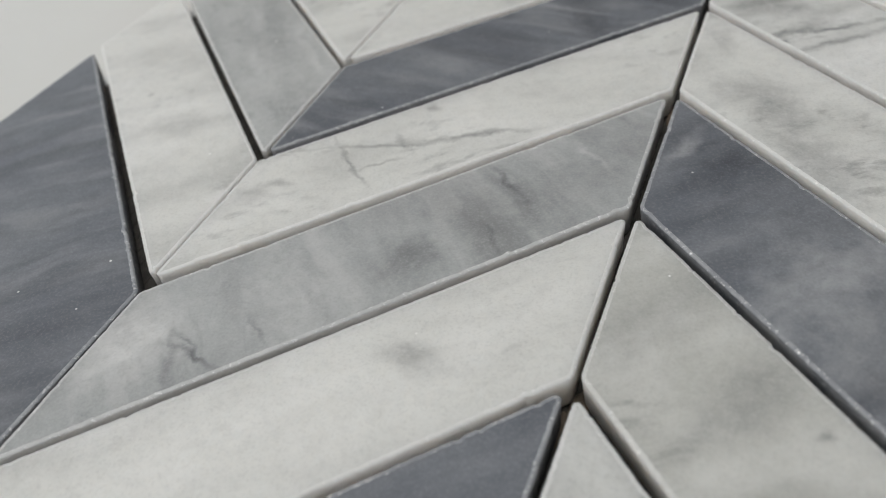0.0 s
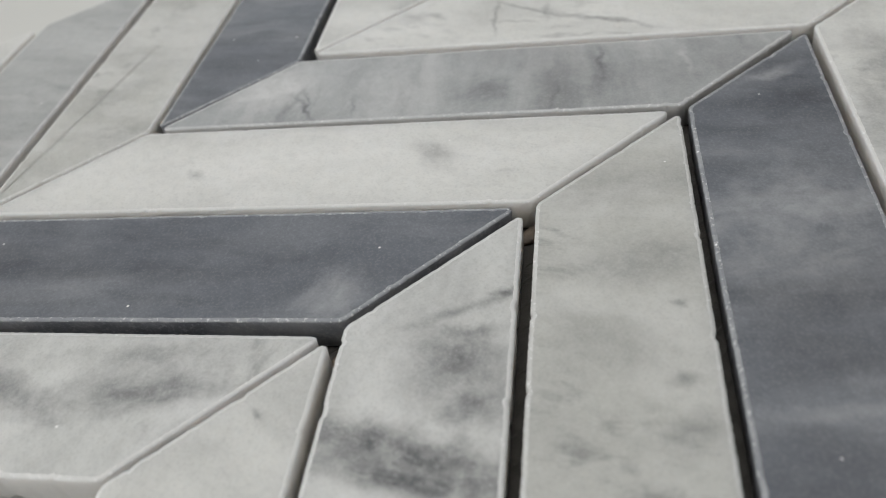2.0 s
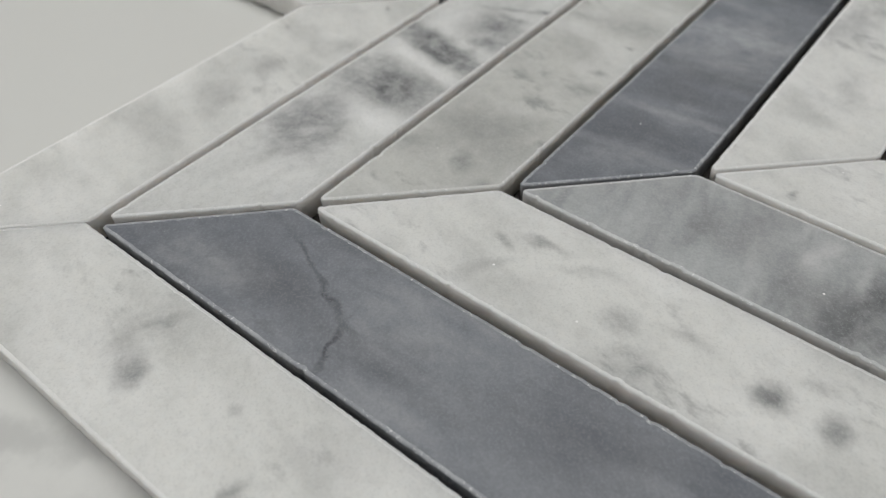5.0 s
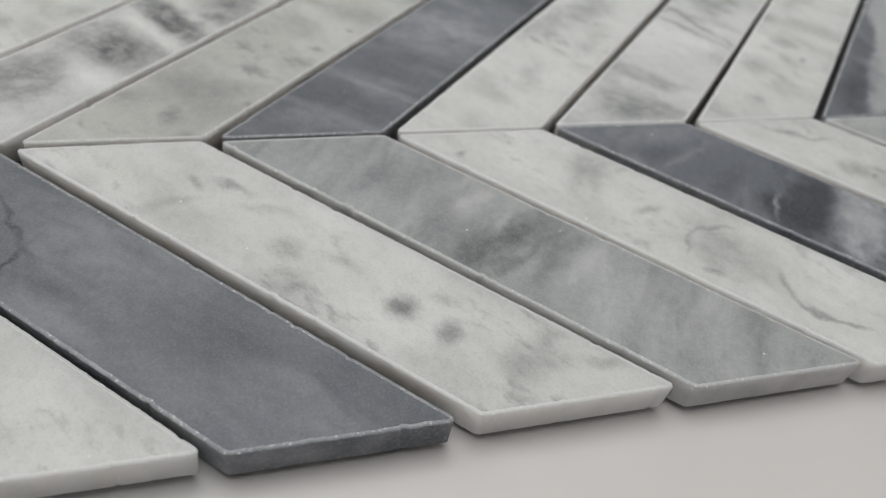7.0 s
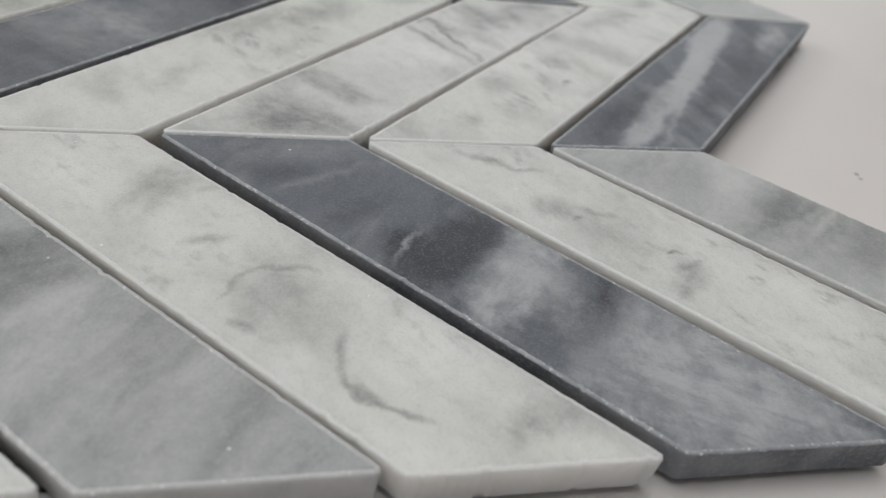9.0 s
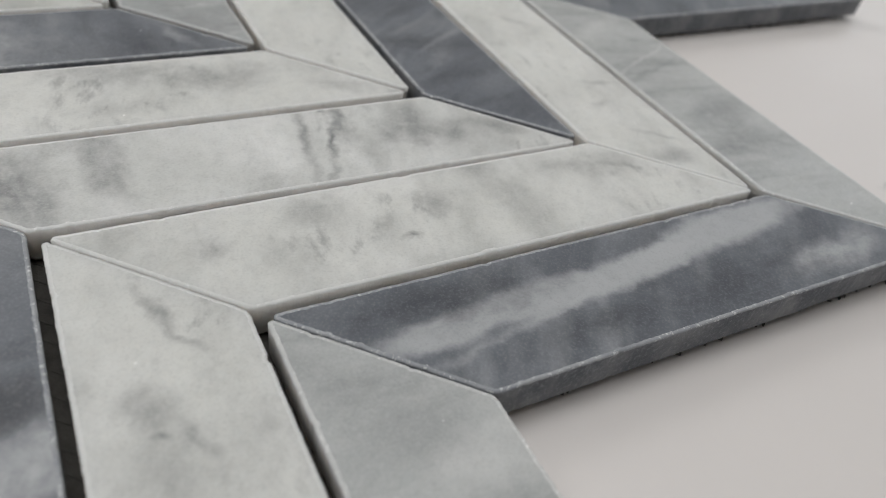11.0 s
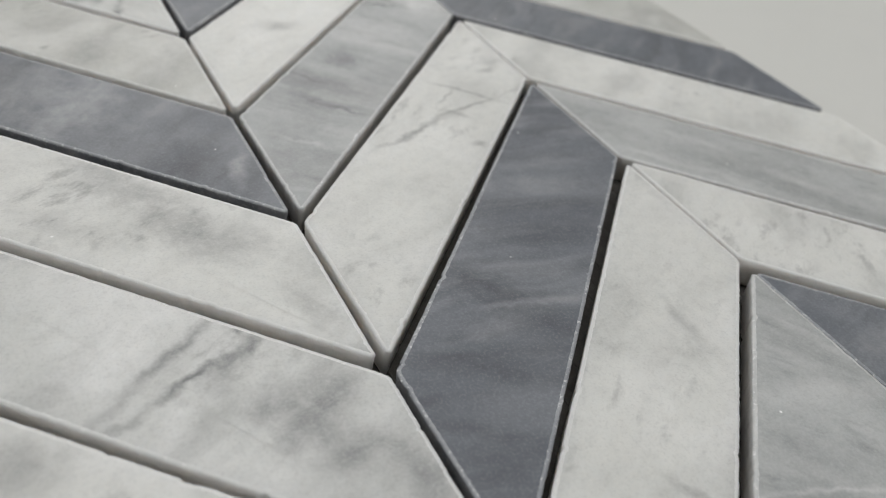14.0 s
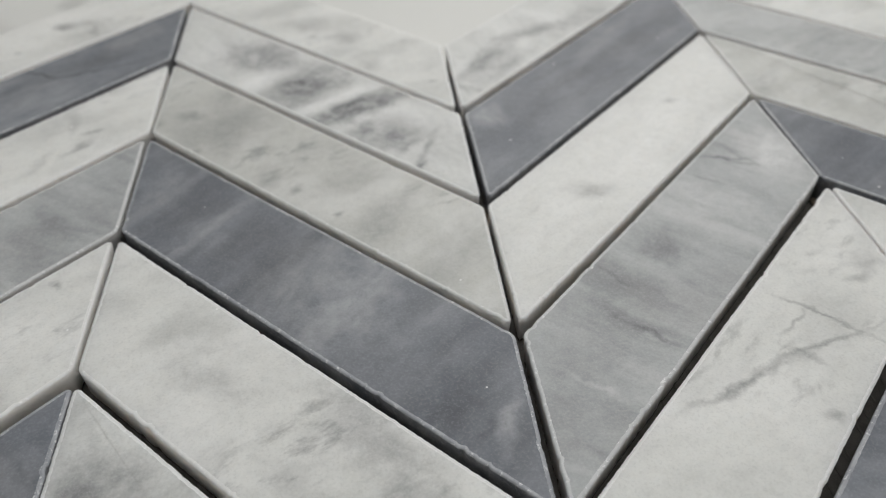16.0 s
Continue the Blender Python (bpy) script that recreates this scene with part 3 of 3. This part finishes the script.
tile("D", 4, "white", 35, 0.75, (0.51, -0.18, -0.05),
     (-29.4, -41.6, 1.2, 1, 142, -0.64),
     (-22.4, -14.2, 6.8, 3, 141, -0.34),
     (-22.8, -4.5, 3, 1, 106, -0.38),
     (-7.3, -5.8, 2.7, 1.5, 104, -0.38),
     (6.3, 5.7, 6.4, 7, 73, -0.32),
     (2.9, -0.1, 3.7, 0.8, 137, -0.47),
     (0.5, 6, 3.6, 0.8, 86, -0.38),
     (12.6, -0.6, 2.5, 1, 54, -0.38),
     (16.5, 12.9, 2.6, 0.9, -6, -0.47),
     (21.6, 13.7, 2.8, 1, 24, -0.59),
     (25.6, 16.8, 2.4, 0.8, 54, -0.59),
     (28.1, 20.7, 2.3, 0.7, 61, -0.47),
     (30.3, 37.7, 2.3, 2, 53, -0.47),
     (32.9, 34.4, 1.4, 1.2, 59, -0.38),
     (29.9, 45.2, 4.5, 2.5, 84, -0.28),
     (14.2, 24.7, 8, 6, 48, 0.42))
tile("D", 5, "dark", -35, 0.9, (-0.13, -0.03, -0.40),
     (26, 29, 16, 10, 60, 0.85),
     (-4.9, -4.4, 11.6, 4.2, 134, -1),
     (-5.1, -13.2, 4.6, 3, 140, -0.85),
     (1.2, 5.0, 12.2, 4, 144, 0.85),
     (7.8, 17.6, 8.1, 3, 145, -0.65),
     (5.9, 9.9, 5.8, 3, 145, 0.4),
     (-33.2, -32.2, 10.6, 3, 98, 0.2),
     (-24.2, -25.8, 7.4, 1.2, 116, 0.3),
     (-15.8, -18.7, 6.0, 2, 122, -0.35),
     (-25.4, -32.2, 4.9, 2, 88, -0.3),
     (-6.6, -13.0, 4.3, 0.5, 148, 0.5),
     (10.4, 24.8, 4.5, 4, 147, 0.3))
tile("D", 6, "white", 35, 0.8, (-0.14, 0.17, 0.05),
     (-31.6, -30.9, 4.5, 1.2, 64, -0.55),
     (-29.1, -24.5, 2.4, 0.8, 78, -0.42),
     (-12.6, -17.7, 0.7, 0.5, 102, -0.9),
     (-14.3, -13.1, 2.3, 1.2, 72, -0.55),
     (-16.5, -22.3, 3, 2, 65, -0.34),
     (-20.3, -8.3, 2.7, 1.5, 32, -0.3),
     (2.5, -2.4, 3.9, 2, 129, -0.42),
     (-0.4, -2.1, 2.1, 1, 114, -0.38),
     (5.9, -6.1, 1.8, 1.5, 129, -0.42),
     (-7.3, -10.9, 8.5, 7, 98, -0.19),
     (-4, -3.9, 0.7, 0.5, 101, -0.85))
tile("D", 7, "silver", -45, 0.9, (-0.14, 0.09, 0.15),
     (-15.6, -13, 10.7, 3, 127, -0.42),
     (-16.5, -8.2, 7.9, 1, 119, -0.34),
     (-10.4, -5.5, 10.5, 2, 125, -0.29),
     (-26.1, -18.4, 5, 3, 126, 0.29),
     (-13.3, -4.5, 8.3, 1.2, 129, 0.46),
     (-7.8, 2.6, 10.1, 4, 124, -0.29))


# ---- the glass fibre mesh under the tiles ----
def zigzag(x):
    """How far the chevron has risen at x (mm)."""
    return RISE * abs(1 - (x / COLUMN) % 2)


def backing():
    """Woven strands along both ways of the sheet, frayed at the rim, with dabs of adhesive."""
    rnd = random.Random(5)
    bm = bmesh.new()
    half, low, high, step = 2 * COLUMN - 7.0, -4 * PITCH, 4 * PITCH, 3.4
    for k in range(int(2 * half / step) + 1):
        x, wide = -half + k * step + rnd.uniform(-0.6, 0.6), rnd.uniform(0.12, 0.2)
        y0, y1 = low + zigzag(x) + 6.0 + rnd.uniform(-1.6, 1.4), high + zigzag(x) - 2.9 + rnd.uniform(-1.0, 1.0)
        box(bm, (x - wide) / 1000, (x + wide) / 1000, y0 / 1000, y1 / 1000, 0.00035, 0.00095)
    rows = int((high - low + RISE) / step)
    for k in range(rows):
        y = low + 1 + k * step + rnd.uniform(-0.6, 0.6)
        inside = [low + zigzag(x) + 6.0 < y < high + zigzag(x) - 4.4 for x in np.arange(-half, half, 1.0)]
        run = None
        for j, ok in enumerate(inside + [False]):
            if ok and run is None:
                run = j
            elif not ok and run is not None:
                if j - run > 3:
                    a, b = -half + run + rnd.uniform(-1.5, 0.8), -half + j + rnd.uniform(-0.8, 1.5)
                    box(bm, a / 1000, b / 1000, (y - 0.16) / 1000, (y + 0.16) / 1000, 0.0001, 0.0007)
                run = None
    mesh = part("mesh_backing", bm, FIBRE, sheet, "open brown-grey glass fibre mesh")
    tagged(mesh, kind="stuff")
    # a thin film of brown adhesive between the mesh and the table, short of the sheet's rim, darkened to carry the
    # gaps' shade
    bm = bmesh.new()
    xs = [k * COLUMN for k in (-2, -1, 0, 1, 2)]
    xs[0], xs[-1] = xs[0] + 6, xs[-1] - 6
    for z in (0.0001, 0.0008):
        front = [bm.verts.new((x / 1000, (low + zigzag(x) + 6) / 1000, z)) for x in xs]
        back = [bm.verts.new((x / 1000, (high + zigzag(x) - 6) / 1000, z)) for x in xs]
        for k in range(4):
            bm.faces.new((front[k], front[k + 1], back[k + 1], back[k]))
    part("shaded_adhesive_film", bm, SHADED_GLUE, sheet, "thin brown adhesive film with the gap shade painted in")


backing()


def adhesive_lump(k, row, dx, dy, size):
    """A lump of tan adhesive that was squeezed up into the joint at column line k, below this row."""
    rnd = random.Random(k * 10 + row)
    bm = bmesh.new()
    bmesh.ops.create_icosphere(bm, subdivisions=3, radius=1.0)
    for v in bm.verts:
        v.co *= 1.0 + 0.25 * noise.noise(v.co * 1.7 + Vector((k, row, rnd.random())))
        v.co = Vector((v.co.x * size, v.co.y * size * 2.2, max(v.co.z, -0.2) * size * 0.8)) / 1000
    for f in bm.faces:
        f.smooth = True
    lump = part("adhesive_lump", bm, TAN_GLUE, sheet, "dried tan adhesive lump")
    lump.location = ((k - 2) * COLUMN / 1000 + dx / 1000, ((row - 4) * PITCH + (RISE if k % 2 == 0 else 0) + dy) / 1000, 0.001)


for k, row, dx, dy, size in ((2, 2, 0.2, 0.5, 1.5), (2, 2, 0.3, 7.5, 1.0), (2, 2, -1.5, -3.0, 1.3), (3, 3, 0.3, 1.0, 1.3), (2, 4, -0.2, 0.8, 1.3),
                             (2, 1, 0.2, 0.6, 1.4), (3, 2, 0.0, 1.2, 1.4), (1, 4, 0.0, 0.6, 1.2), (2, 6, 0.3, 0.9, 1.2)):
    adhesive_lump(k, row, dx, dy, size)
